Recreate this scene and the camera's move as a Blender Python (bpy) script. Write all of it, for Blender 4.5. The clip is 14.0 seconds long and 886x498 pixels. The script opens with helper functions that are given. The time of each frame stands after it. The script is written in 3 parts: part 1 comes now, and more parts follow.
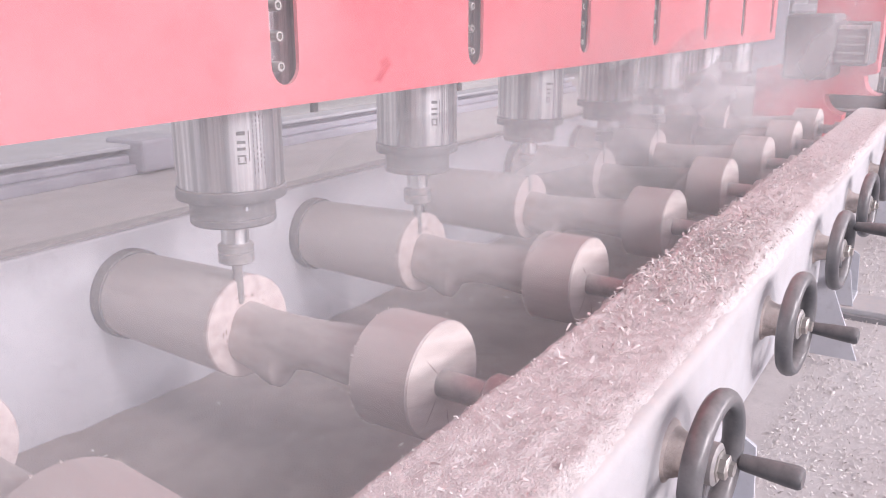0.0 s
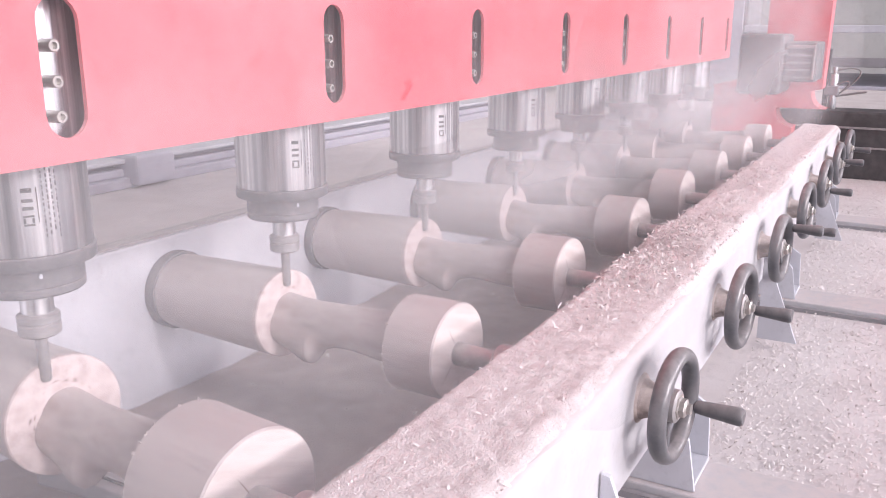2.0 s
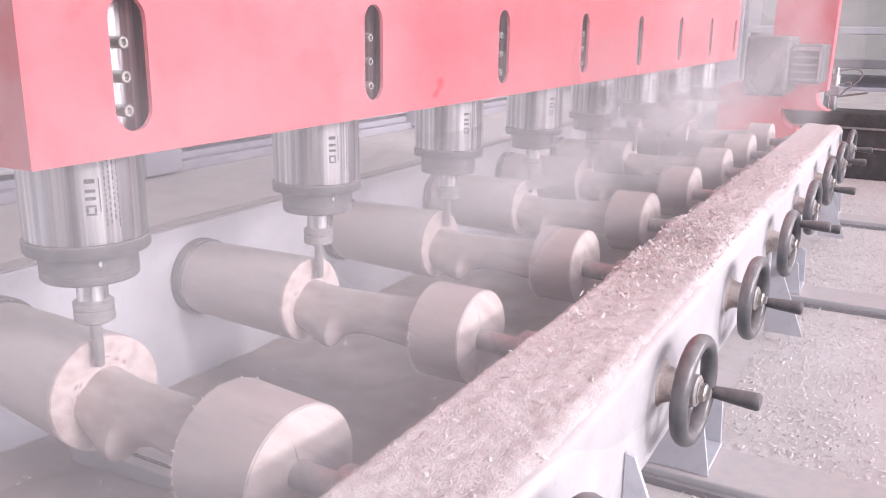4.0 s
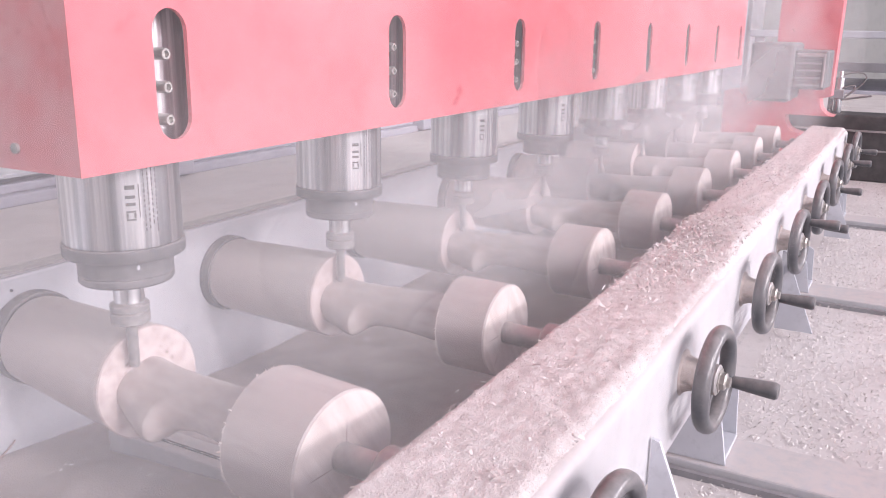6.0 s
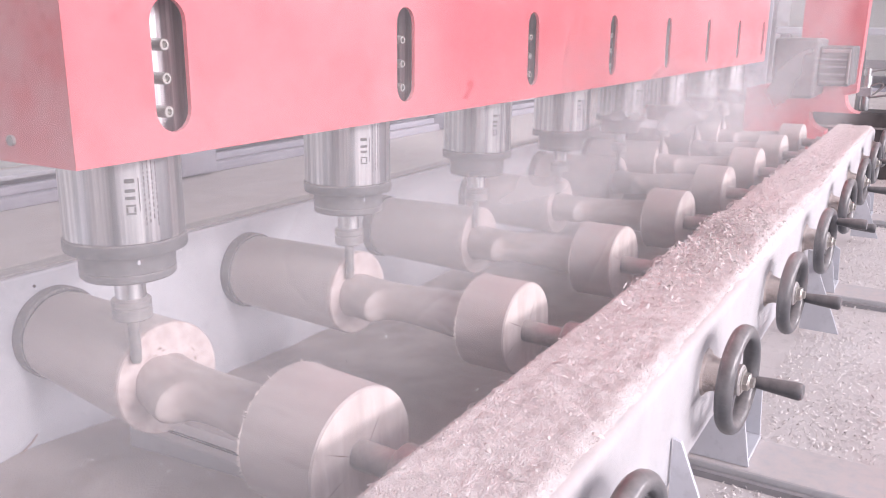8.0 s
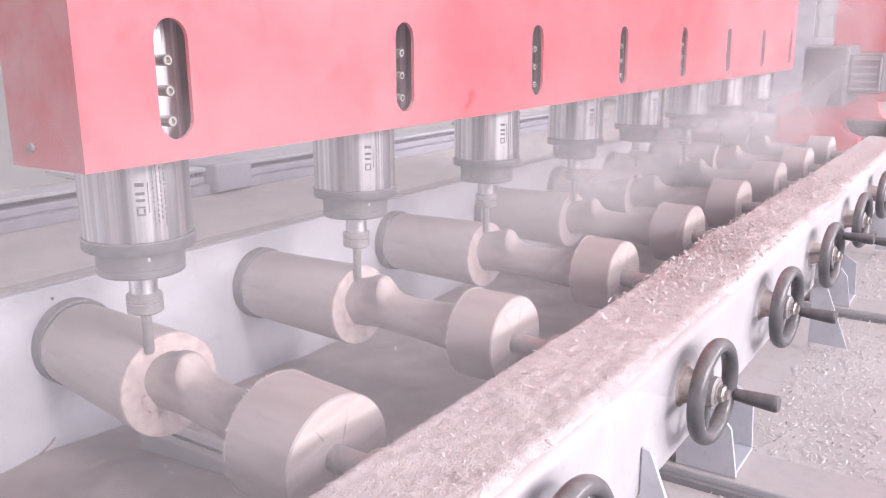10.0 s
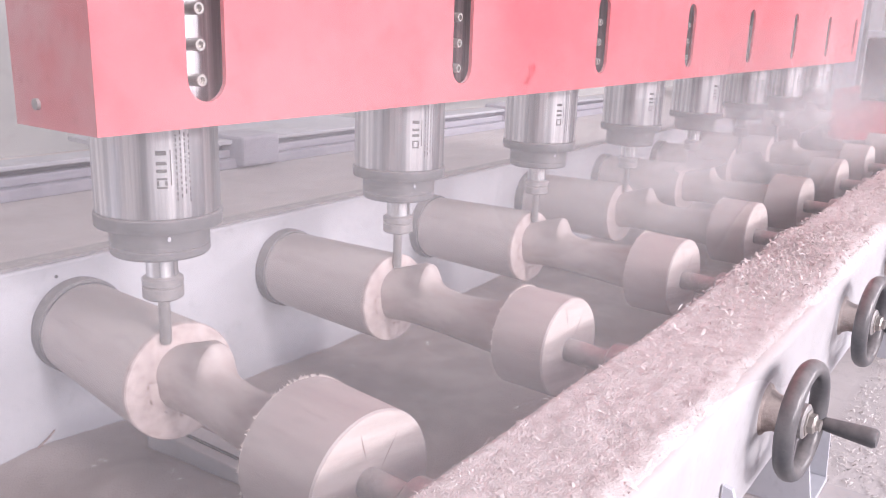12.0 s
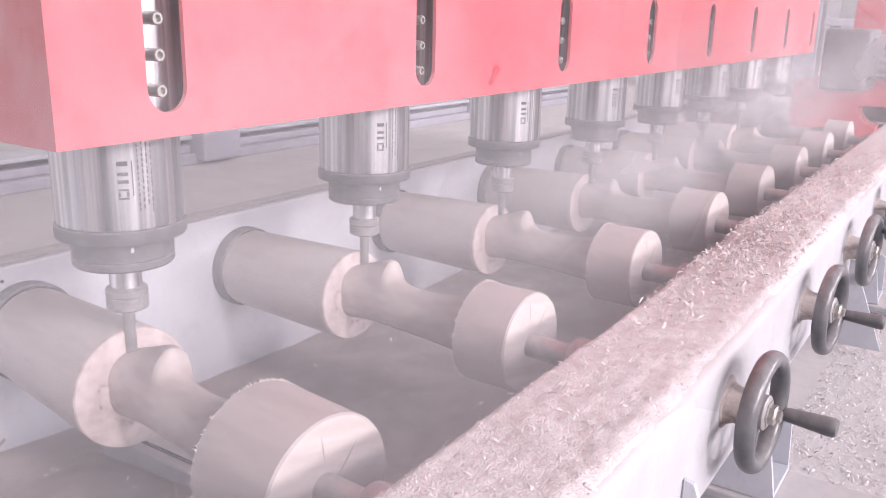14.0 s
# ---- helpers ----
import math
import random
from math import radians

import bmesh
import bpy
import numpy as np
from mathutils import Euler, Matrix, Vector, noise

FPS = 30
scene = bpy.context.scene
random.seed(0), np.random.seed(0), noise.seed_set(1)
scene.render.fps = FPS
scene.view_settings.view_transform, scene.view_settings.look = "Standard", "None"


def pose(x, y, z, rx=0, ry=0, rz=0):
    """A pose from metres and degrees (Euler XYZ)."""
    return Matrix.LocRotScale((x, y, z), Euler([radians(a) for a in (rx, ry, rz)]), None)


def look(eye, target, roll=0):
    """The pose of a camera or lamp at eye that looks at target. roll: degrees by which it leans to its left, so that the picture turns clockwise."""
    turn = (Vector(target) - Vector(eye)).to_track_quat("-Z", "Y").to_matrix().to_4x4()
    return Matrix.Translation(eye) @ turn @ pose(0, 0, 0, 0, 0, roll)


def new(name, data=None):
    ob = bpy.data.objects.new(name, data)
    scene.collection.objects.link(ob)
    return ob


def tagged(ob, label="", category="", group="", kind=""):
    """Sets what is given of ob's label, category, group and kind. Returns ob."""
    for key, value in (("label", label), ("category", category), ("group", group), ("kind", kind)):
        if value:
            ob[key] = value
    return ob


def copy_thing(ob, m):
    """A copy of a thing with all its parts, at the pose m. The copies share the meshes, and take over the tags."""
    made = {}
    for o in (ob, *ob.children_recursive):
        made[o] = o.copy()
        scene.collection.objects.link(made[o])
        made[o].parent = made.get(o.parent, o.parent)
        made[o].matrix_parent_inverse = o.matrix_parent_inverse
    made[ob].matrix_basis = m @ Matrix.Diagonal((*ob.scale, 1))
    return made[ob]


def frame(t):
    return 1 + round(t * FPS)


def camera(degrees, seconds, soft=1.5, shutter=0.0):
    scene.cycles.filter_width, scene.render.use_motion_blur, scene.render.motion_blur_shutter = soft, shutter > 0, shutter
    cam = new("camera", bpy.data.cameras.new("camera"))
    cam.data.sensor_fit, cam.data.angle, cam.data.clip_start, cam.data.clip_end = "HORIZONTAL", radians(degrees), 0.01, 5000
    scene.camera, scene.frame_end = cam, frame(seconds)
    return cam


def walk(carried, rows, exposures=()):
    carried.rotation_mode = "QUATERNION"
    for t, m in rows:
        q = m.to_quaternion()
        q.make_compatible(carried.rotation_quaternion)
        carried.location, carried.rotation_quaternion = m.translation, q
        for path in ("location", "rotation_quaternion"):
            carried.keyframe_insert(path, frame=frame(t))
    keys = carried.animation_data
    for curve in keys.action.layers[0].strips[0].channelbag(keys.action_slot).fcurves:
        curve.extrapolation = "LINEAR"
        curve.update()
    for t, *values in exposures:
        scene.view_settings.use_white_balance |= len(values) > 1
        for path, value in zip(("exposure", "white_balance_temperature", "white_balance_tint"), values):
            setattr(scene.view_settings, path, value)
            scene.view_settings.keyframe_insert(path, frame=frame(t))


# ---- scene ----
AX = 0.22      # height of the turning axes over the deck
PITCH = 0.40   # distance from spindle to spindle
COUNT = 8
cam = camera(55.26, 14.0, 1.05)
ROWS = [
    (0.0, -0.3182, -0.1401, 0.3711, -58.11, -15.50, 0.14),
    (0.5, -0.3201, -0.1424, 0.3716, -58.16, -15.43, 0.35),
    (1.0, -0.3209, -0.1438, 0.3723, -58.26, -15.44, 0.56),
    (1.5, -0.4173, -0.1675, 0.3881, -59.26, -15.04, 0.08),
    (2.0, -0.5272, -0.1939, 0.4063, -60.57, -14.66, -0.04),
    (2.5, -0.5293, -0.1935, 0.4073, -60.56, -14.81, -0.13),
    (3.0, -0.5376, -0.1852, 0.4050, -60.48, -14.96, -0.45),
    (5.5, -0.6270, -0.1702, 0.4023, -60.97, -14.67, -0.89),
    (6.0, -0.6284, -0.1644, 0.4013, -60.71, -14.58, -0.73),
    (6.5, -0.6278, -0.1589, 0.3996, -60.39, -14.53, -0.69),
    (7.0, -0.6279, -0.1552, 0.3974, -60.20, -14.52, -0.42),
    (7.5, -0.6233, -0.1553, 0.3961, -59.71, -14.61, -0.40),
    (10.0, -0.6211, -0.2534, 0.4142, -56.17, -13.85, 0.23),
    (10.5, -0.6081, -0.2578, 0.4168, -54.48, -13.64, 0.73),
    (11.0, -0.5964, -0.2403, 0.4176, -53.69, -13.46, -0.61),
    (11.5, -0.5731, -0.1968, 0.4026, -53.31, -14.15, -1.21),
    (12.0, -0.5320, -0.1521, 0.3913, -54.11, -15.01, -1.84),
    (12.5, -0.5038, -0.1331, 0.3834, -56.12, -15.25, -1.76),
    (13.0, -0.4966, -0.1251, 0.3805, -56.68, -15.55, -1.62),
    (13.5, -0.4929, -0.1238, 0.3812, -56.96, -15.50, -1.51),
    (14.0, -0.5106, -0.1519, 0.3937, -56.43, -15.55, -1.39),
]
walk(cam, [(t, pose(x, y, AX + z, 90 + pitch, roll, yaw)) for t, x, y, z, yaw, pitch, roll in ROWS],
     [(0.0, 0.24), (0.6, 0.25), (1.0, 0.32), (2.0, 0.39), (3.0, 0.36), (14.0, 0.36)])

# ---- light ----
world = bpy.data.worlds.new("world")
scene.world = world
world.use_nodes = True
wn = world.node_tree.nodes
sky = wn.new("ShaderNodeTexSky")
sky.sky_type, sky.sun_disc = "NISHITA", False
sky.sun_elevation, sky.sun_rotation = radians(29), radians(191)
world.node_tree.links.new(sky.outputs[0], wn["Background"].inputs[0])
wn["Background"].inputs[1].default_value = 0.15
sun_data = bpy.data.lights.new("sun", "SUN")
sun_data.energy, sun_data.angle, sun_data.color = 1.2, radians(8), (1.0, 0.965, 0.95)
sun = new("sun", sun_data)
sun.matrix_world = look((0, 0, 0), (0.20, 1.0, -0.57))
# Added strip lamp, standing for daylight from an unseen, assumed window
strip_data = bpy.data.lights.new("assumed_window_light", "AREA")
strip_data.shape, strip_data.size, strip_data.size_y, strip_data.energy, strip_data.color = "RECTANGLE", 15.0, 0.6, 610, (1.0, 0.98, 0.985)
strip = new("assumed_window_light", strip_data)
strip.matrix_world = look((1.0, -5.93, 2.35), (1.0, 0.2, 0.25))
scene.view_settings.use_white_balance = True
scene.view_settings.white_balance_temperature, scene.view_settings.white_balance_tint = 6450, 20


# ---- materials ----
def mat(name, base, rough=0.6, metal=0.0, second=None, scale=30.0, bump=0.0, bump_scale=200.0, mix=(0.4, 0.65), dust=None, dust_amount=0.0, stretch=(1, 1, 1), coat=0.0, turned=0.0):
    """A surface with patches of a second colour, a fine relief, and dust on the faces that look up."""
    m = bpy.data.materials.new(name)
    m.use_nodes = True
    n, l = m.node_tree.nodes, m.node_tree.links
    b = n["Principled BSDF"]
    b.inputs["Roughness"].default_value, b.inputs["Metallic"].default_value = rough, metal
    b.inputs["Coat Weight"].default_value = coat
    if turned:
        b.inputs["Anisotropic"].default_value, b.inputs["Anisotropic Rotation"].default_value = turned, 0.25
        tg = n.new("ShaderNodeTangent")
        tg.direction_type, tg.axis = "RADIAL", "Z"
        l.new(tg.outputs[0], b.inputs["Tangent"])
    tc = n.new("ShaderNodeTexCoord")
    mp = n.new("ShaderNodeMapping")
    mp.inputs["Scale"].default_value = stretch
    l.new(tc.outputs["Object"], mp.inputs[0])
    def noise_tex(s, detail=5.0, r=0.6):
        t = n.new("ShaderNodeTexNoise")
        t.inputs["Scale"].default_value, t.inputs["Detail"].default_value, t.inputs["Roughness"].default_value = s, detail, r
        l.new(mp.outputs[0], t.inputs["Vector"])
        return t
    def ramp(src, a, z):
        r = n.new("ShaderNodeMapRange")
        r.inputs["From Min"].default_value, r.inputs["From Max"].default_value = a, z
        l.new(src, r.inputs["Value"])
        return r
    def blend(fac, a, z):
        x = n.new("ShaderNodeMix")
        x.data_type = "RGBA"
        l.new(fac, x.inputs["Factor"])
        for sock, c in ((x.inputs["A"], a), (x.inputs["B"], z)):
            if isinstance(c, tuple):
                sock.default_value = (*c, 1)
            else:
                l.new(c, sock)
        return x.outputs["Result"]
    colour = base
    if second:
        colour = blend(ramp(noise_tex(scale).outputs["Fac"], *mix).outputs[0], base, second)
        fine = noise_tex(scale * 9, 3.0)
        colour = blend(ramp(fine.outputs["Fac"], 0.55, 0.95).outputs[0], colour, tuple(0.72 * c for c in base))
    if dust:
        geo = n.new("ShaderNodeNewGeometry")
        sep = n.new("ShaderNodeSeparateXYZ")
        l.new(geo.outputs["Normal"], sep.inputs[0])
        up = ramp(sep.outputs["Z"], -0.2, 0.9)
        mul = n.new("ShaderNodeMath")
        mul.operation = "MULTIPLY"
        l.new(up.outputs[0], mul.inputs[0])
        patch = ramp(noise_tex(60.0).outputs["Fac"], 0.3, 0.6)
        patch.inputs["To Min"].default_value, patch.inputs["To Max"].default_value = 0.45 * dust_amount, dust_amount
        l.new(patch.outputs[0], mul.inputs[1])
        colour = blend(mul.outputs[0], colour, dust)
    if isinstance(colour, tuple):
        b.inputs["Base Color"].default_value = (*colour, 1)
    else:
        l.new(colour, b.inputs["Base Color"])
    if bump:
        bp = n.new("ShaderNodeBump")
        bp.inputs["Strength"].default_value, bp.inputs["Distance"].default_value = bump, 0.002
        l.new(noise_tex(bump_scale, 4.0).outputs["Fac"], bp.inputs["Height"])
        l.new(bp.outputs[0], b.inputs["Normal"])
    return m


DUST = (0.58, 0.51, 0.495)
RED = mat("red_paint", (0.64, 0.075, 0.098), 0.40, second=(0.67, 0.17, 0.19), scale=2.6, bump=0.04, bump_scale=500, dust=DUST, dust_amount=0.35)
SMEAR = mat("red_smear", (0.50, 0.02, 0.035), 0.5, second=(0.54, 0.04, 0.055), scale=40)
# Vertical second-colour streaks paint in reflected bright and dark bands of the room
STEEL = mat("brushed_steel_reflection_streaks", (0.88, 0.89, 0.90), 0.30, 0.92, second=(0.44, 0.45, 0.47), scale=55, bump=0.4, bump_scale=110, mix=(0.44, 0.58), stretch=(1, 1, 0.012), turned=0.85)
DULL = mat("dull_steel", (0.30, 0.29, 0.29), 0.45, 0.4, second=(0.38, 0.36, 0.35), scale=60, bump=0.05, dust=DUST, dust_amount=0.4)
# Dust coat thickened; part of it paints the haze's lift into the blacks
FLANGE = mat("grey_flange", (0.135, 0.135, 0.14), 0.42, 0.3, second=(0.19, 0.186, 0.19), scale=50, bump=0.05, dust=DUST, dust_amount=0.35)
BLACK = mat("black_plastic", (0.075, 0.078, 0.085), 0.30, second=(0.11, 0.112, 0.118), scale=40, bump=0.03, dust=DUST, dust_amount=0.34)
WHITE = mat("white_paint", (0.54, 0.545, 0.585), 0.45, second=(0.47, 0.475, 0.51), scale=7, bump=0.03, bump_scale=300)
WHITE_DUSTY = mat("dusty_white_paint", (0.47, 0.475, 0.50), 0.6, second=(0.41, 0.405, 0.42), scale=11, bump=0.03, dust=DUST, dust_amount=0.9)
WOOD = mat("turned_wood", (0.49, 0.44, 0.425), 0.7, second=(0.405, 0.35, 0.335), scale=14, bump=0.3, bump_scale=120, stretch=(1, 0.12, 1))
FRESH = mat("fresh_cut_wood", (0.52, 0.45, 0.43), 0.75, second=(0.40, 0.325, 0.305), scale=26, bump=0.25, bump_scale=150, stretch=(1, 0.35, 1))
FACE = mat("sawn_shoulder_wood", (0.60, 0.505, 0.485), 0.85, second=(0.48, 0.385, 0.36), scale=60, bump=0.3, bump_scale=260)
BURN = mat("burnt_wood", (0.24, 0.17, 0.15), 0.8, second=(0.34, 0.26, 0.24), scale=80)
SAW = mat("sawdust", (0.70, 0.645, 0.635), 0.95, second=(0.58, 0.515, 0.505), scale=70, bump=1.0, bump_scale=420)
# Browner trough dust; its base is also darkened for the rail's shade
SAW_DARK = mat("shade_darkened_sawdust", (0.40, 0.342, 0.33), 0.95, second=(0.315, 0.26, 0.25), scale=9, bump=0.9, bump_scale=300)
END = mat("end_grain_wood", (0.64, 0.57, 0.54), 0.8, second=(0.52, 0.44, 0.415), scale=55, bump=0.2, bump_scale=220, stretch=(0.12, 1, 1))


def chip_material(name, dark, mid, pale):
    """Shavings, each piece with a tone of its own."""
    m = bpy.data.materials.new(name)
    m.use_nodes = True
    n, l = m.node_tree.nodes, m.node_tree.links
    b = n["Principled BSDF"]
    b.inputs["Roughness"].default_value = 0.85
    geo, rp = n.new("ShaderNodeNewGeometry"), n.new("ShaderNodeValToRGB")
    rp.color_ramp.elements[0].color, rp.color_ramp.elements[1].color = (*dark, 1), (*pale, 1)
    rp.color_ramp.elements.new(0.45).color = (*mid, 1)
    l.new(geo.outputs["Random Per Island"], rp.inputs[0])
    l.new(rp.outputs[0], b.inputs["Base Color"])
    return m


CHIP = chip_material("wood_shaving", (0.46, 0.39, 0.375), (0.68, 0.625, 0.61), (0.82, 0.775, 0.76))
GRAIN = chip_material("sawdust_grain", (0.46, 0.395, 0.38), (0.68, 0.62, 0.605), (0.80, 0.755, 0.74))
FLOOR_CHIP = chip_material("floor_shaving", (0.52, 0.455, 0.44), (0.70, 0.65, 0.635), (0.86, 0.82, 0.80))
DECK = mat("dusty_deck", (0.67, 0.62, 0.61), 0.9, second=(0.59, 0.535, 0.525), scale=4, bump=0.5, bump_scale=170)
GREY = mat("grey_machine_paint", (0.25, 0.245, 0.26), 0.55, second=(0.21, 0.205, 0.215), scale=12, dust=DUST, dust_amount=0.25)
BOXGREY = mat("dark_grey_casing", (0.09, 0.09, 0.094), 0.6, second=(0.12, 0.118, 0.12), scale=12, dust=DUST, dust_amount=0.2)
DARK = mat("dark_recess", (0.05, 0.048, 0.05), 0.7, second=(0.08, 0.075, 0.075), scale=20)
PLATE = mat("violet_grey_sheet", (0.47, 0.46, 0.52), 0.5, second=(0.39, 0.38, 0.43), scale=6, bump=0.1, bump_scale=60)
PLASTER = mat("workshop_wall", (0.44, 0.44, 0.43), 0.9, second=(0.38, 0.38, 0.375), scale=1.5, bump=0.1, bump_scale=60)
# For the unseen front wall, kept bright to whiten the steel's reflections
FRONT = mat("added_wall_white", (0.72, 0.72, 0.71), 0.9, second=(0.64, 0.64, 0.63), scale=1.5)
YELLOW = mat("yellow_tape", (0.52, 0.45, 0.27), 0.6, second=(0.46, 0.39, 0.25), scale=20)
BRASS = mat("worn_nickel_nut", (0.56, 0.53, 0.50), 0.35, 0.7, second=(0.44, 0.41, 0.39), scale=60)
INK = mat("dark_ink", (0.13, 0.125, 0.125), 0.5)
# Paler, greyer red than the front sheet
RED_END = mat("greyed_red_paint", (0.62, 0.20, 0.215), 0.6, second=(0.60, 0.32, 0.33), scale=9, bump=0.05)
COLLAR = mat("caked_collar", (0.40, 0.335, 0.31), 0.85, 0.1, second=(0.27, 0.225, 0.21), scale=90, bump=0.5, bump_scale=300, dust=DUST, dust_amount=0.5)
CABLE = mat("grey_cable", (0.22, 0.21, 0.21), 0.5)


# ---- building helpers ----
def finish(name, bm, material, parent=None, label="", smooth=False):
    me = bpy.data.meshes.new(name)
    bm.normal_update()
    bm.to_mesh(me)
    bm.free()
    if smooth:
        for p in me.polygons:
            p.use_smooth = True
    me.materials.append(material)
    ob = new(name, me)
    if parent is not None:
        ob.parent = parent
    if label:
        tagged(ob, label)
    return ob


def part(name, bm, material, parent, label="", smooth=False):
    return finish(name, bm, material, parent, label, smooth)


def thing(name, label, category, m=None, group="", kind=""):
    ob = new(name)
    ob.empty_display_size = 0.05
    if m is not None:
        ob.matrix_basis = m
    return tagged(ob, label, category, group, kind)


def box(x0, x1, y0, y1, z0, z1, bevel=0.0, seg=2, bm=None):
    made = bmesh.new()
    v = [made.verts.new((x, y, z)) for x in (x0, x1) for y in (y0, y1) for z in (z0, z1)]
    for f in ((0, 1, 3, 2), (4, 6, 7, 5), (0, 4, 5, 1), (2, 3, 7, 6), (0, 2, 6, 4), (1, 5, 7, 3)):
        made.faces.new([v[i] for i in f])
    bmesh.ops.recalc_face_normals(made, faces=made.faces)
    if bevel:
        bmesh.ops.bevel(made, geom=list(made.edges), offset=bevel, segments=seg, affect="EDGES", profile=0.5)
    return join(bm, made)


def join(bm, made):
    if bm is None:
        return made
    me = bpy.data.meshes.new("tmp")
    made.to_mesh(me)
    made.free()
    bm.from_mesh(me)
    bpy.data.meshes.remove(me)
    return bm


def lathe(profile, axis="z", segs=40, bm=None, centre=(0, 0, 0)):
    """A turned solid: profile rows of (radius, height along the axis)."""
    made = bmesh.new()
    rings = []
    for r, h in profile:
        if r < 1e-6:
            rings.append([made.verts.new((0, 0, h))])
        else:
            rings.append([made.verts.new((r * math.cos(2 * math.pi * i / segs), r * math.sin(2 * math.pi * i / segs), h)) for i in range(segs)])
    for a, b in zip(rings, rings[1:]):
        for i in range(segs):
            j = (i + 1) % segs
            q = [a[i % len(a)], a[j % len(a)], b[j % len(b)], b[i % len(b)]]
            q = list(dict.fromkeys(q))
            if len(q) > 2:
                made.faces.new(q)
    for ring, flip in ((rings[0], True), (rings[-1], False)):
        if len(ring) > 2:
            made.faces.new(ring[::-1] if flip else ring)
    bmesh.ops.recalc_face_normals(made, faces=made.faces)
    if axis == "y":
        bmesh.ops.rotate(made, verts=made.verts, cent=(0, 0, 0), matrix=Euler((radians(-90), 0, 0)).to_matrix())
    elif axis == "x":
        bmesh.ops.rotate(made, verts=made.verts, cent=(0, 0, 0), matrix=Euler((0, radians(90), 0)).to_matrix())
    bmesh.ops.translate(made, verts=made.verts, vec=centre)
    return join(bm, made)


def soften(ob, angle=35):
    """Smooth shading that keeps the sharp edges."""
    me = ob.data
    bm = bmesh.new()
    bm.from_mesh(me)
    for f in bm.faces:
        f.smooth = True
    for e in bm.edges:
        e.smooth = len(e.link_faces) == 2 and e.calc_face_angle(0) < radians(angle)
    bm.to_mesh(me)
    bm.free()
    return ob


def prism(outline, y0, y1, bm=None):
    """A plate with an outline in x and z, from y0 to y1."""
    made = bmesh.new()
    a = [made.verts.new((x, y0, z)) for x, z in outline]
    b = [made.verts.new((x, y1, z)) for x, z in outline]
    n = len(a)
    made.faces.new(a)
    made.faces.new(b[::-1])
    for i in range(n):
        made.faces.new((a[i], b[i], b[(i + 1) % n], a[(i + 1) % n]))
    bmesh.ops.recalc_face_normals(made, faces=made.faces)
    return join(bm, made)


def side_plate(outline, x0, x1):
    """A plate with an outline in y and z, from x0 to x1."""
    bm = prism([(y, z) for y, z in outline], -x1, -x0)
    bmesh.ops.rotate(bm, verts=bm.verts, cent=(0, 0, 0), matrix=Euler((0, 0, radians(90))).to_matrix())
    return bm


def torus(r0, r1, segs=40, sides=12, squash=1.0):
    """A ring about the y axis."""
    made = bmesh.new()
    rings = []
    for i in range(segs):
        a = 2 * math.pi * i / segs
        ring = []
        for j in range(sides):
            b = 2 * math.pi * j / sides
            r = r0 + r1 * math.cos(b)
            ring.append(made.verts.new((r * math.cos(a), squash * r1 * math.sin(b), r * math.sin(a))))
        rings.append(ring)
    for i in range(segs):
        for j in range(sides):
            made.faces.new((rings[i][j], rings[(i + 1) % segs][j], rings[(i + 1) % segs][(j + 1) % sides], rings[i][(j + 1) % sides]))
    bmesh.ops.recalc_face_normals(made, faces=made.faces)
    return made


def tube(name, points, radius, material, parent=None):
    cu = bpy.data.curves.new(name, "CURVE")
    cu.dimensions, cu.bevel_depth, cu.bevel_resolution = "3D", radius, 3
    sp = cu.splines.new("POLY")
    sp.points.add(len(points) - 1)
    for p, c in zip(sp.points, points):
        p.co = (*c, 1)
    cu.materials.append(material)
    ob = new(name, cu)
    if parent is not None:
        ob.parent = parent
    return ob


# ---- the setting ----
def sheet(name, x0, x1, y0, y1, z, nx, ny, height, material, parent=None):
    bm = bmesh.new()
    grid = [[bm.verts.new((x0 + (x1 - x0) * i / nx, y0 + (y1 - y0) * j / ny, z + height(x0 + (x1 - x0) * i / nx, y0 + (y1 - y0) * j / ny))) for j in range(ny + 1)] for i in range(nx + 1)]
    for i in range(nx):
        for j in range(ny):
            bm.faces.new((grid[i][j], grid[i + 1][j], grid[i + 1][j + 1], grid[i][j + 1]))
    return finish(name, bm, material, parent, smooth=True)


def build_setting():
    floor = finish("floor", box(-60, 60, -60, 60, -0.2, 0), DECK)
    tagged(floor, "dusty grey-brown workshop floor strewn with sawdust", "floor", kind="structure")
    for name, b in (("wall_north", (-9, 11, 3.4, 3.6, 0, 5)), ("wall_east", (11, 11.2, -9, 3.6, 0, 5)), ("wall_west", (-9.2, -9, -9, 3.6, 0, 5))):
        tagged(finish(name, box(*b), PLASTER), "pale plastered workshop wall", "wall", kind="structure")
    # Unseen front wall and lintel, added to frame the strip lamp
    for name, z0, z1 in (("added_wall_south", 0, 2.02), ("added_lintel", 2.68, 3.2)):
        tagged(finish(name, box(-9, 11, -6.2, -6.0, z0, z1), FRONT), "pale front wall, added out of view round the assumed window", "wall", kind="structure")
    # Assumed, out of view; stops at y = -3 so sky light enters
    tagged(finish("ceiling", box(-9.2, 11.2, -3, 3.6, 5, 5.2), PLASTER), "pale workshop ceiling", "ceiling", kind="structure")


build_setting()


# ---- the lathe bed ----
RAIL0, RAIL1 = 0.046, 0.182
SKEW = pose(0, 0, 0, 0, 0, 0.3)   # the rail runs a little off the beam's line
RAIL_TOP = 0.058
WALL_Y = 0.845
X0, X1 = -1.1, 2.86


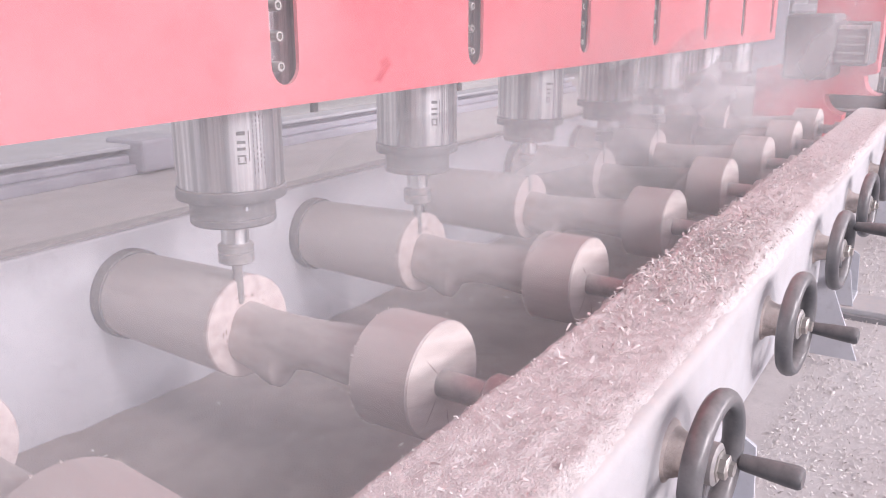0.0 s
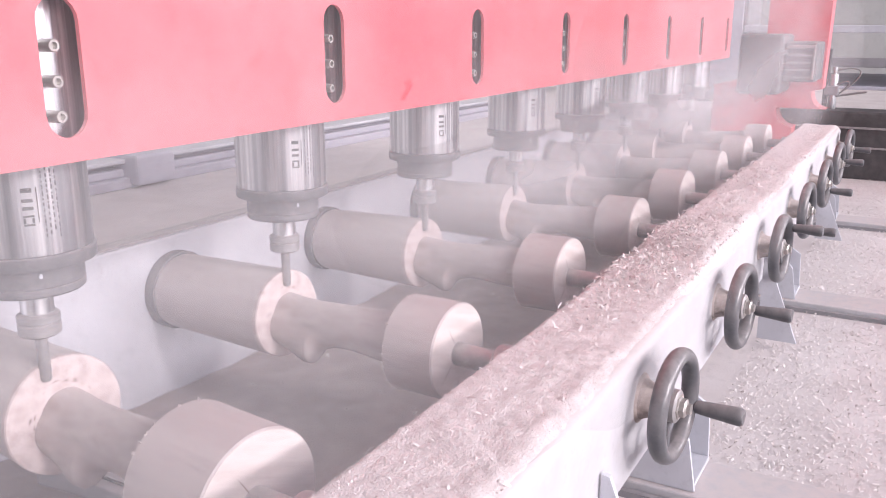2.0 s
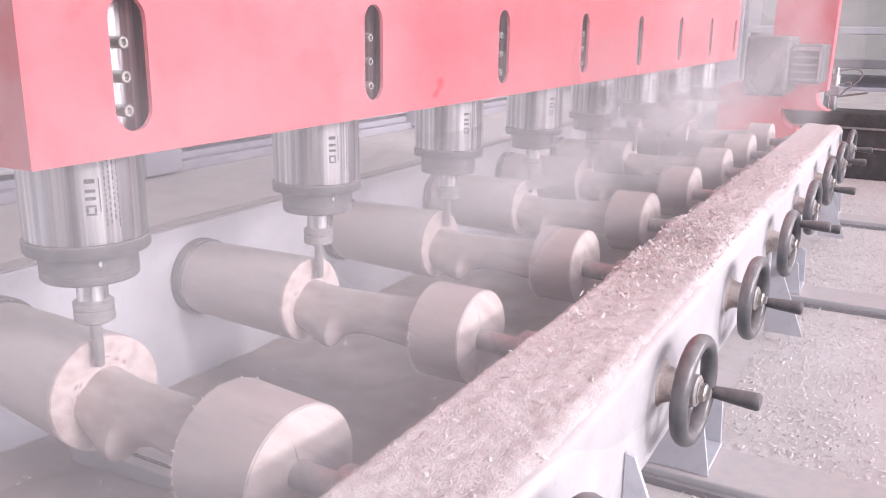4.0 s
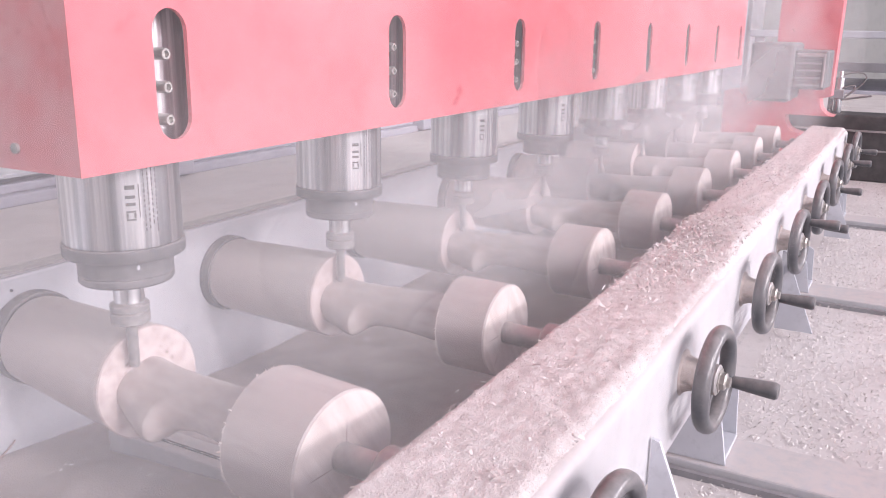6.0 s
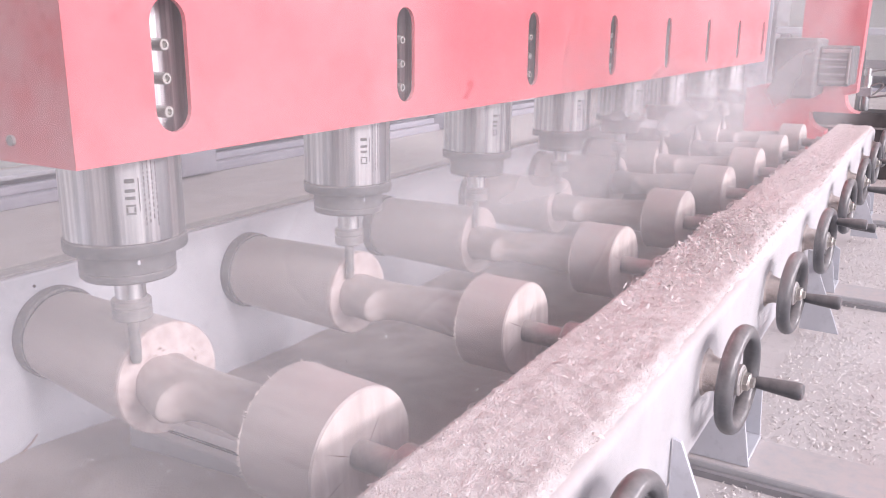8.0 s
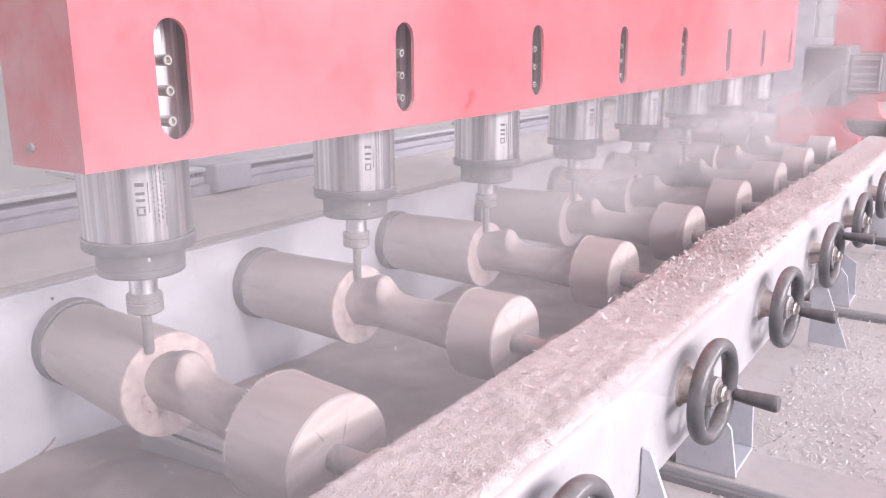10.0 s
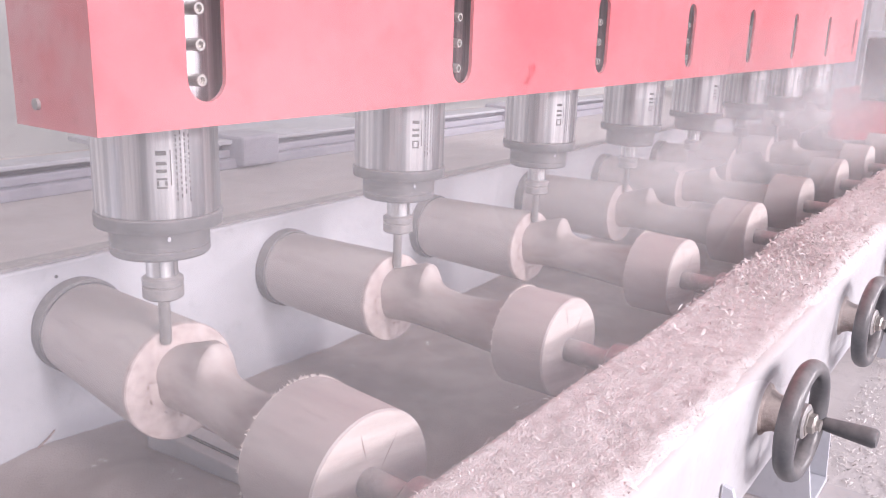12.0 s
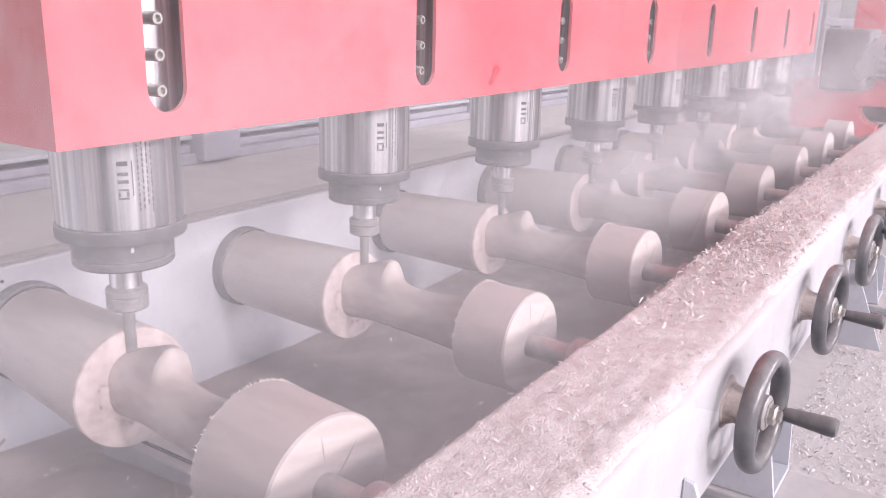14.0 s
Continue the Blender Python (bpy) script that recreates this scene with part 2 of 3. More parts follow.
def rail_height(x, y):
    """The sawdust's relief on the rail."""
    n = noise.noise(Vector((x * 3, y * 9, 0))) * 0.004 + noise.noise(Vector((x * 22, y * 22, 3))) * 0.003 + noise.noise(Vector((x * 75, y * 75, 5))) * 0.0016 + noise.noise(Vector((x * 190, y * 190, 7))) * 0.0007
    pile = 0.012 * math.exp(-((x - 0.95) / 0.28) ** 2) * (0.6 + noise.noise(Vector((x * 9, y * 9, 9))))
    edge = min((y - RAIL0) / 0.022, (RAIL1 - y) / 0.012, 1.0)
    return (0.006 + n + pile) * max(0.0, edge) ** 0.5 - 0.014 * (1 - max(0.0, min(1.0, edge))) ** 2


def build_bed():
    bed = thing("machine_bed", "white-painted steel bed with a trough and a sawdust-covered rail", "machine bed")
    rail = part("front_rail", box(X0, X1, RAIL0, RAIL1, AX - 0.10, AX + RAIL_TOP, 0.014, 4), WHITE_DUSTY, bed, "white box rail with rounded edges")
    soften(rail, 50)
    rail.matrix_basis = SKEW
    wall = part("rear_plate", box(X0, X1 + 0.3, WALL_Y, WALL_Y + 0.03, 0.0, AX + 0.080, 0.004), WHITE, bed, "white steel rear plate")
    part("plate_lip", box(X0, X1 + 0.3, WALL_Y + 0.004, WALL_Y + 0.034, AX + 0.0805, AX + 0.0845), DULL, bed, "thin grey steel lip")
    for x in (-0.395, 0.565, 1.525, 2.485):
        foot = part("foot", side_plate([(0.100, 0.0225), (0.012, 0.0225), (0.024, 0.095), (0.046, AX - 0.0985), (0.100, AX - 0.0985)], x - 0.041, x - 0.035), WHITE, bed, "white steel foot bracket")
        part("rear_gusset", side_plate([(0.100, 0.0225), (0.016, 0.0225), (0.020, 0.105), (0.046, AX - 0.0985), (0.100, AX - 0.0985)], x + 0.060, x + 0.066), WHITE, foot)
        part("base_flange", box(x - 0.0345, x + 0.0595, 0.014, 0.099, 0.0225, 0.0285, 0.0015), WHITE, foot)
        part("tab", side_plate([(0.0445, 0.022), (-0.030, 0.022), (0.036, AX - 0.032), (0.0445, AX - 0.030)], x - 0.343, x - 0.337), WHITE, bed, "white gusset tab")
        part("cross_tube", box(x - 0.05, x + 0.06, -1.4, 0.8, 0.0, 0.0215, 0.003), WHITE_DUSTY, bed, "white flat cross tube on the floor")
        part("rubber_strip", box(x - 0.062, x - 0.0515, -1.4, 0.8, 0.0, 0.010), GREY, bed, "dark rubber strip")
    bar = part("support_bar", box(0.064, 0.108, 0.44, 0.735, 0.02, 0.092, 0.003), WHITE_DUSTY, bed, "pale steel support bar half buried in sawdust")
    part("groove", box(0.078, 0.083, 0.45, 0.73, 0.0925, 0.0935), DARK, bar, "dark slot")
    soften(part("screw", lathe([(0.0022, 0), (0.0022, -0.001), (0, -0.0018)], "y", 12, centre=(0.022, WALL_Y, AX + 0.062)), DARK, bed, "small dark screw head"))
    return bed


build_bed()


def trough(x, y):
    n = noise.noise(Vector((x * 2.2, y * 3, 1))) * 0.018 + noise.noise(Vector((x * 14, y * 14, 2))) * 0.005 + noise.noise(Vector((x * 60, y * 60, 4))) * 0.0018
    bank = 0.05 * max(0.0, (0.36 - y) / 0.2)
    heap = 0.052 * math.exp(-((x - 0.0) / 0.088) ** 2 - ((y - 0.55) / 0.20) ** 2)
    return 0.045 + n + bank + heap


def build_dust():
    d = sheet("sawdust_layer", X0, X1, RAIL0 + 0.002, RAIL1 - 0.002, AX + RAIL_TOP, 1500, 46, rail_height, SAW)
    d.matrix_basis = SKEW
    tagged(d, "pinkish-brown sawdust lying thick on the rail", "sawdust", kind="stuff")
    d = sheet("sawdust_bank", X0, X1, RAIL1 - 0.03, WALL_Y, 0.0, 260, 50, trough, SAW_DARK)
    tagged(d, "brown sawdust heaped in the trough of the machine, darkened for the rail's shade", "sawdust", kind="stuff")


build_dust()


def shavings(name, label, count, place, size, seed, stout=1.0, material=None):
    """Many small bent strips, strewn."""
    rng = random.Random(seed)
    verts, faces = [], []
    for _ in range(count):
        x, y, z = place(rng)
        grow = 0.45 + 1.5 * rng.random() ** 2.2
        ln, wd = rng.uniform(0.5, 1.5) * size * grow / stout, rng.uniform(0.14, 0.42) * size * grow * stout
        m = Euler((rng.uniform(-0.7, 0.7), rng.uniform(-0.7, 0.7), rng.uniform(0, 6.28))).to_matrix()
        bend, base = rng.uniform(0.2, 1.6), len(verts)
        for i in range(4):
            u = i / 3 - 0.5
            for w in (-0.5, 0.5):
                p = m @ Vector((u * ln, w * wd * (1.0 - abs(u)), bend * ln * (0.25 - u * u)))
                verts.append((x + p.x, y + p.y, z + p.z + 0.0008))
        for i in range(3):
            b = base + 2 * i
            faces.append((b, b + 1, b + 3, b + 2))
    me = bpy.data.meshes.new(name)
    me.from_pydata(verts, [], faces)
    me.materials.append(material or CHIP)
    return tagged(new(name, me), label, "wood shavings", kind="stuff")


def on_rail(rng):
    u = rng.random()
    if u < 0.56:
        x = rng.gauss(0.80, 0.17)
    elif u < 0.80:
        x = rng.gauss(1.55, 0.16)
    else:
        x = rng.uniform(-0.5, X1 - 0.05)
    y = min(max(rng.gauss(0.125, 0.035), RAIL0 + 0.012), RAIL1 - 0.006)
    return x, y, AX + RAIL_TOP + max(0.0, rail_height(x, y)) + (rng.random() ** 2 * 0.007 if u < 0.8 else 0.0)


def fine_on_rail(rng):
    x, y = rng.uniform(-0.6, X1 - 0.02), rng.uniform(RAIL0 + 0.008, RAIL1 - 0.004)
    return x, y, AX + RAIL_TOP + max(0.0, rail_height(x, y))


def on_floor(rng):
    x = rng.uniform(0.3, 4.2)
    return x, 0.05 - abs(rng.gauss(0, 0.36)), 0.001


def in_trough(rng):
    x, y = rng.uniform(-0.5, X1), rng.uniform(0.24, 0.8)
    return x, y, trough(x, y)


SHAVE = "pale curled wood shavings strewn over the sawdust"
shavings("shavings_heap", SHAVE, 8000, on_rail, 0.0056, 1, 0.95).matrix_basis = SKEW
shavings("fine_shavings", SHAVE, 60000, fine_on_rail, 0.0017, 2, 1.4, GRAIN).matrix_basis = SKEW
shavings("floor_shavings", "pale wood shavings scattered on the dusty floor", 60000, on_floor, 0.0046, 3, 1.1, FLOOR_CHIP)
shavings("trough_shavings", "brown wood shavings lying in the trough", 900, in_trough, 0.006, 4)


def build_splinter():
    t = thing("splinter", "dark curled wood splinter clinging to the white plate", "splinter")
    tube("strand", [(-0.030 + 0.030 * u, WALL_Y - 0.0025 - 0.004 * math.sin(3.1 * u), AX - 0.163 + 0.020 * u ** 0.7) for u in [i / 10 for i in range(11)]], 0.0012, BURN, t)
    tube("strand", [(-0.030 + 0.012 * u, WALL_Y - 0.0025, AX - 0.163 + 0.006 * u) for u in (0, 0.5, 1)], 0.0022, BURN, t)


build_splinter()


# ---- behind the machine ----
def build_background():
    g = thing("guide_rail", "violet-grey steel guide rail of a second machine on the floor", "guide rail")
    part("base", box(-1.5, 6.0, 2.55, 2.75, 0.0, 0.042, 0.006), PLATE, g, "violet-grey steel base")
    part("track", box(-1.5, 6.0, 2.585, 2.635, 0.0425, 0.075, 0.006), PLATE, g, "ribbed grey track")
    part("cap_strip", box(-1.5, 6.0, 2.57, 2.70, 0.098, 0.115, 0.004), WHITE, g, "pale cover strip")
    part("web", box(-1.5, 6.0, 2.64, 2.68, 0.0425, 0.0978), PLATE, g)
    part("carriage", box(1.78, 1.98, 2.50, 2.72, 0.012, 0.135, 0.012), PLATE, g, "violet-grey carriage block")
    part("carriage", box(3.9, 4.1, 2.50, 2.72, 0.012, 0.135, 0.012), PLATE, g)
    s = thing("sheet_stack", "stack of violet-grey sheet offcuts on the floor", "sheet stack")
    rng = random.Random(8)
    for i in range(5):
        x, y = 2.25 + rng.uniform(-0.1, 0.1), 2.95 + rng.uniform(-0.05, 0.05)
        p = part("sheet", box(-0.75, 0.75, -0.2, 0.2, 0.0, 0.018, 0.002), PLATE if i % 2 else WHITE, s)
        p.matrix_basis = pose(x, y, 0.001 + i * 0.0185, 0, 0, rng.uniform(-4, 4))
    b = thing("barrier_board", "yellow and black striped barrier board near the guide rail", "barrier board")
    part("board", box(3.2, 5.2, 3.0, 3.02, 0.12, 0.20, 0.002), GREY, b, "dusty black board")
    for i in range(14):
        x = 3.23 + i * 0.14
        part("stripe", prism([(x, 0.122), (x + 0.07, 0.122), (x + 0.11, 0.198), (x + 0.04, 0.198)], 2.9965, 2.9995), YELLOW, b, "yellow stripe")
    for x in (3.4, 5.0):
        part("post", box(x - 0.02, x + 0.02, 3.021, 3.05, 0.0, 0.2, 0.003), DARK, b)
    # beyond the far end
    k = thing("cross_way", "black steel cross way beyond the end of the bed", "machine way")
    part("beam", box(3.45, 3.65, -1.6, 0.62, 0.0, AX + 0.064, 0.008), DARK, k, "black way beam")
    part("strip", box(3.443, 3.4495, -1.6, 0.62, AX - 0.006, AX + 0.002), DULL, k, "steel strip")
    part("strip", box(3.443, 3.4495, -1.6, 0.62, AX - 0.088, AX - 0.081), DULL, k, "steel strip")
    t = thing("work_table", "white work table with a shelf, far end of shop", "table")
    part("tabletop", box(4.6, 6.2, -1.7, 0.75, 0.60, 0.64, 0.006), WHITE, t, "white tabletop")
    part("shelf", box(4.65, 6.15, -1.65, 0.7, 0.30, 0.32, 0.004), PLATE, t)
    for x, y in ((4.65, -1.6), (4.65, 0.68), (6.1, -1.6), (6.1, 0.68)):
        part("leg", box(x, x + 0.05, y, y + 0.05, 0.0, 0.5995, 0.004), WHITE, t)
    part("brace", box(4.64, 4.66, -1.6, 0.7, 0.42, 0.47, 0.004), GREY, t)
    c = thing("air_cylinder", "silver air cylinder with black hoses on the cross way", "air cylinder")
    soften(part("barrel", lathe([(0.014, 0.0), (0.016, 0.003), (0.016, 0.07), (0.012, 0.073), (0.012, 0.088), (0.017, 0.092), (0.017, 0.15), (0.009, 0.153), (0.009, 0.18)], "z", 24, centre=(3.54, 0.162, AX + 0.0645)), STEEL, c, "silver barrel"))
    part("clamp", box(3.517, 3.563, 0.140, 0.196, AX + 0.125, AX + 0.165, 0.004), GREY, c, "grey clamp")
    part("mount", box(3.53, 3.58, 0.184, 0.202, AX + 0.0645, AX + 0.32, 0.004), DARK, c, "black mount")
    for dy, h in ((0.05, 0.10), (0.09, 0.16), (0.12, 0.05)):
        pts = [(3.53, 0.150 - dy * math.sin(math.pi * i / 14), AX + 0.12 + h * math.sin(math.pi * i / 28) - 0.05 * (i / 14) ** 2) for i in range(15)]
        tube("hose", pts, 0.0035, CABLE, c)
    cab = thing("control_cabinet", "grey-blue control cabinet standing by the far wall", "cabinet")
    part("body", box(7.2, 7.8, 1.2, 2.2, 0.0, 1.7, 0.01), GREY, cab)
    part("door", box(7.185, 7.199, 1.24, 2.16, 0.08, 1.62, 0.004), PLATE, cab)


build_background()


# ---- tailstocks ----
def build_tailstock():
    t = thing("tailstock", "steel tailstock quill with a black handwheel on the rail", "tailstock", group="tailstocks on the rail")
    soften(part("quill", lathe([(0.013, 0.0), (0.015, 0.002), (0.015, 0.115), (0.010, 0.118), (0.004, 0.135), (0, 0.136)], "y", 24, centre=(0, RAIL1 - 0.002, 0)), DULL, t, "dull steel quill"))
    soften(part("sleeve", lathe([(0.024, 0.0), (0.026, 0.003), (0.026, 0.05), (0.022, 0.054)], "y", 28, centre=(0, RAIL1 - 0.002, 0)), DULL, t, "dusty grey sleeve"))
    soften(part("collar", lathe([(0.012, -0.024), (0.019, -0.024), (0.020, -0.022), (0.0205, -0.012), (0.024, -0.004), (0.029, -0.001), (0.031, 0.004)], "y", 28, centre=(0, RAIL0, 0)), COLLAR, t, "rusty dust-caked steel collar"))
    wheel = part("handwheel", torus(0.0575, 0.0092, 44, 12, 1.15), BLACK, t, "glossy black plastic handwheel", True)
    wheel.location = (0, 0.007, 0)
    soften(part("hub", lathe([(0.016, -0.006), (0.019, -0.004), (0.019, 0.020), (0.015, 0.022)], "y", 24), DULL, wheel, "grey hub"))
    soften(part("nut", lathe([(0.0065, -0.0190), (0.0065, -0.0150), (0.0100, -0.0140), (0.0110, -0.0130), (0.0110, -0.0075), (0.0150, -0.0072), (0.0150, -0.0060)], "y", 6), BRASS, wheel, "worn nickel-plated nut"))
    for a in (1.75, 3.35, 4.55):
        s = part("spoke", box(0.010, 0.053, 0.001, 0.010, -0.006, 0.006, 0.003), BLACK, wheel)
        s.rotation_euler = (0, -a, 0)
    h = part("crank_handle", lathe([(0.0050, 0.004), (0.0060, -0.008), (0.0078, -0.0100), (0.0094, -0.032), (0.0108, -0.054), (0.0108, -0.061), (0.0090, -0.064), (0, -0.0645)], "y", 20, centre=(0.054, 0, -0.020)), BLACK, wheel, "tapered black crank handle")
    soften(h)
    return t


def build_tailstocks():
    first = build_tailstock()
    first.matrix_basis = SKEW @ pose(-0.0406, 0, AX - 0.003, 0, 0, -3.94)
    for k in range(1, COUNT):
        c = copy_thing(first, SKEW @ pose(k * PITCH - 0.0406, 0, AX - 0.003, 0, 0, -3.94))
        if k > 2:
            wheel = [o for o in c.children if o.name.startswith("handwheel")][0]
            wheel.rotation_euler = (0, radians((-54, 42, 8, -20, -10)[k - 3]), 0)


build_tailstocks()


# ---- workpieces ----
R_BLANK, Y_DISC, Y_IN, Y_OUT = 0.0600, 0.602, 0.372, 0.296


def neck_radius(y, a):
    """The carved leg's radius at y and at the angle a from its ear."""
    s = (Y_DISC - y) / (Y_DISC - Y_IN)
    base = 0.0270 + (0.004 + 0.013 * max(0.0, math.cos(a))) * math.exp(-(s / 0.13) ** 2) + 0.0105 * s ** 2.0
    ear = max(0.0, math.cos(a)) ** (2.2 + 9.0 * min(s, 0.35))
    tip = 0.042 + 0.072 * s
    rise = 1.0 / (1.0 + math.exp((s - 0.325) / 0.014))
    base += ear * max(0.0, tip - base) * rise
    if s > 0.29:
        base += max(0.0, math.cos(a)) ** 3.0 * 0.020 * max(0.0, 1 - (s - 0.29) / 0.32) ** 2.4 * (1 - rise)
    if s > 0.955:
        base -= 0.007
    return base * (1 + 0.03 * math.cos(2 * a))


def build_burns(w):
    """Short dark scorch marks and cracks on the sawn shoulder."""
    bm = bmesh.new()
    rng = random.Random(21)
    y = Y_DISC - 0.0068
    for i in range(26):
        a, r = rng.uniform(0, 2 * math.pi), rng.uniform(0.037, 0.044)
        half, wide = rng.uniform(0.015, 0.09), rng.uniform(0.0004, 0.0011)
        if i % 5 == 0:
            half, wide = 0.008, 0.006
        n = 4
        inner = [bm.verts.new(((r - wide) * math.sin(a + half * (2 * q / n - 1)), y, (r - wide) * math.cos(a + half * (2 * q / n - 1)))) for q in range(n + 1)]
        outer = [bm.verts.new(((r + wide * (1 - abs(2 * q / n - 1))) * math.sin(a + half * (2 * q / n - 1)), y, (r + wide * (1 - abs(2 * q / n - 1))) * math.cos(a + half * (2 * q / n - 1)))) for q in range(n + 1)]
        for q in range(n):
            bm.faces.new((inner[q], inner[q + 1], outer[q + 1], outer[q]))
    tagged(part("scorch_marks", bm, BURN, w, "brown scorch marks on the cut face"), kind="stuff")


def build_workpiece(R_CAP, R_TIP, Y_OUT, inner, back):
    w = thing("workpiece", "turned wooden leg blank with a half-carved neck held in the chuck", "wood blank", group="workpieces on the machine")
    soften(part("round_blank", lathe([(R_TIP - 0.004, Y_DISC - 0.004), (R_TIP - 0.001, Y_DISC - 0.0035), (R_TIP, Y_DISC), (R_BLANK, back)], "y", 64), WOOD, w, "smooth brown turned cylinder"))
    soften(part("end_block", lathe([(R_CAP - 0.0015, Y_OUT), (R_CAP, Y_OUT + 0.0015), (R_CAP, inner - 0.001), (R_CAP - 0.002, inner)], "y", 64), WOOD, w, "brown turned end block"))
    part("end_grain", lathe([(R_CAP - 0.0017, -0.0006), (R_CAP - 0.0017, 0.001)], "y", 64, centre=(0, Y_OUT, 0)), END, w, "pale end grain")
    part("cut_face", lathe([(R_TIP - 0.004, -0.0065), (R_TIP - 0.001, -0.006), (R_TIP + 0.0003, -0.004), (R_TIP + 0.0003, 0.001), (R_TIP - 0.002, 0.0012)], "y", 64, centre=(0, Y_DISC, 0)), FACE, w, "pale freshly cut shoulder")
    build_burns(w)
    bm = bmesh.new()
    for a, r0, r1 in ((0.5, 0.014, 0.055), (-0.35, 0.030, 0.060), (2.2, 0.012, 0.045)):
        out, side = Vector((math.sin(a), 0, math.cos(a))), Vector((math.cos(a), 0, -math.sin(a))) * 0.0006
        y = Vector((0, Y_OUT - 0.0010, 0))
        bm.faces.new([bm.verts.new(q) for q in (out * r0 + y, out * (r0 + r1) / 2 + side + y, out * r1 + y, out * (r0 + r1) / 2 - side + y)])
    tagged(part("cracks", bm, BURN, w, "fine dark cracks in the end grain"), kind="stuff")
    bm = bmesh.new()
    rings, n, m = [], 110, 80
    for i in range(n + 1):
        y = Y_IN - 0.001 + (Y_DISC - Y_IN - 0.003) * i / n
        ring = []
        for j in range(m):
            a = 2 * math.pi * j / m
            r = neck_radius(y, a) + 0.0015 * math.sin(y * 1250 + 9 * math.cos(2.2 * a)) * max(0.0, math.cos(a)) * math.exp(-((y - 0.548) / 0.018) ** 2) + 0.0008 * noise.noise(Vector((y * 60, math.cos(a) * 3, math.sin(a) * 3)))
            ring.append(bm.verts.new((r * math.sin(a), y, r * math.cos(a))))
        rings.append(ring)
    for a, b in zip(rings, rings[1:]):
        for j in range(m):
            bm.faces.new((a[j], a[(j + 1) % m], b[(j + 1) % m], b[j]))
    bmesh.ops.recalc_face_normals(bm, faces=bm.faces)
    part("carved_neck", bm, FRESH, w, "pale carved neck with tool marks", True)
    bm = bmesh.new()
    rng = random.Random(5)
    for i in range(150):
        a = rng.uniform(0, 2 * math.pi) if i < 70 else rng.gauss(0.2, 0.5)
        ln, wd = rng.uniform(0.001, 0.0045), rng.uniform(0.0006, 0.0014)
        p = Vector((R_CAP * math.sin(a), inner - 0.002, R_CAP * math.cos(a)))
        out, side = Vector((math.sin(a), 0, math.cos(a))), Vector((math.cos(a), 0, -math.sin(a)))
        tip = p + out * ln * 0.8 + Vector((0, ln * rng.uniform(0.2, 1.0), 0)) + side * rng.uniform(-0.002, 0.002)
        v = [bm.verts.new(q) for q in (p - side * wd - out * 0.001, p + side * wd - out * 0.001, p + Vector((0, -0.0015, 0)) - out * 0.0005, tip)]
        for f in ((0, 1, 3), (1, 2, 3), (2, 0, 3)):
            bm.faces.new([v[j] for j in f])
    tagged(part("splinter_fringe", bm, END, w, "pale torn splinters on the rim"), kind="stuff")
    return w


def build_chuck():
    c = thing("chuck", "dusty dark grey steel chuck on the rear plate", "chuck", group="chucks on the rear plate")
    soften(part("backplate", lathe([(0.060, -0.016), (0.0632, -0.0145), (0.0640, -0.012), (0.0640, 0.003)], "y", 56, centre=(0, WALL_Y - 0.004, 0)), BOXGREY, c, "dark grey round backplate"))
    # Dark ring put in for the shade of the gap behind the blank
    part("gap_shade_ring", lathe([(0.0592, -0.001), (0.0604, -0.001), (0.0604, 0.0015)], "y", 56, centre=(0, WALL_Y - 0.0215, 0)), DARK, c, "thin dark ring for the shaded gap")
    return c


workpieces = []
SEAT = [pose(-0.0514, 0, AX - 0.009, 0, 0, -6.66)] + [pose(k * PITCH - 0.0406, 0, AX + 0.0034, -0.85, 0, -3.94) for k in range(1, COUNT)]


def build_workpieces():
    # the first blank is a little thicker at its end and sits askew
    workpieces.append(build_workpiece(0.0718, 0.0680, 0.284, 0.384, WALL_Y - 0.019))
    workpieces[0].matrix_basis = SEAT[0]
    chuck = build_chuck()
    chuck.matrix_basis = pose(0.0455, 0, AX - 0.008)
    second = build_workpiece(0.0645, 0.0650, Y_OUT, Y_IN, WALL_Y - 0.019)
    for k in range(1, COUNT):
        if k == 1:
            second.matrix_basis = SEAT[k]
            workpieces.append(second)
        else:
            workpieces.append(copy_thing(second, SEAT[k]))
        copy_thing(chuck, pose(k * PITCH + 0.0166, 0, AX - 0.009))


build_workpieces()

# ---- the gantry with its spindles ----
BEAM_Y, BEAM_Z, BEAM_X0, BEAM_X1 = 0.4745, 0.2815, -0.1435, 2.84
TOOL_Y = 0.5966


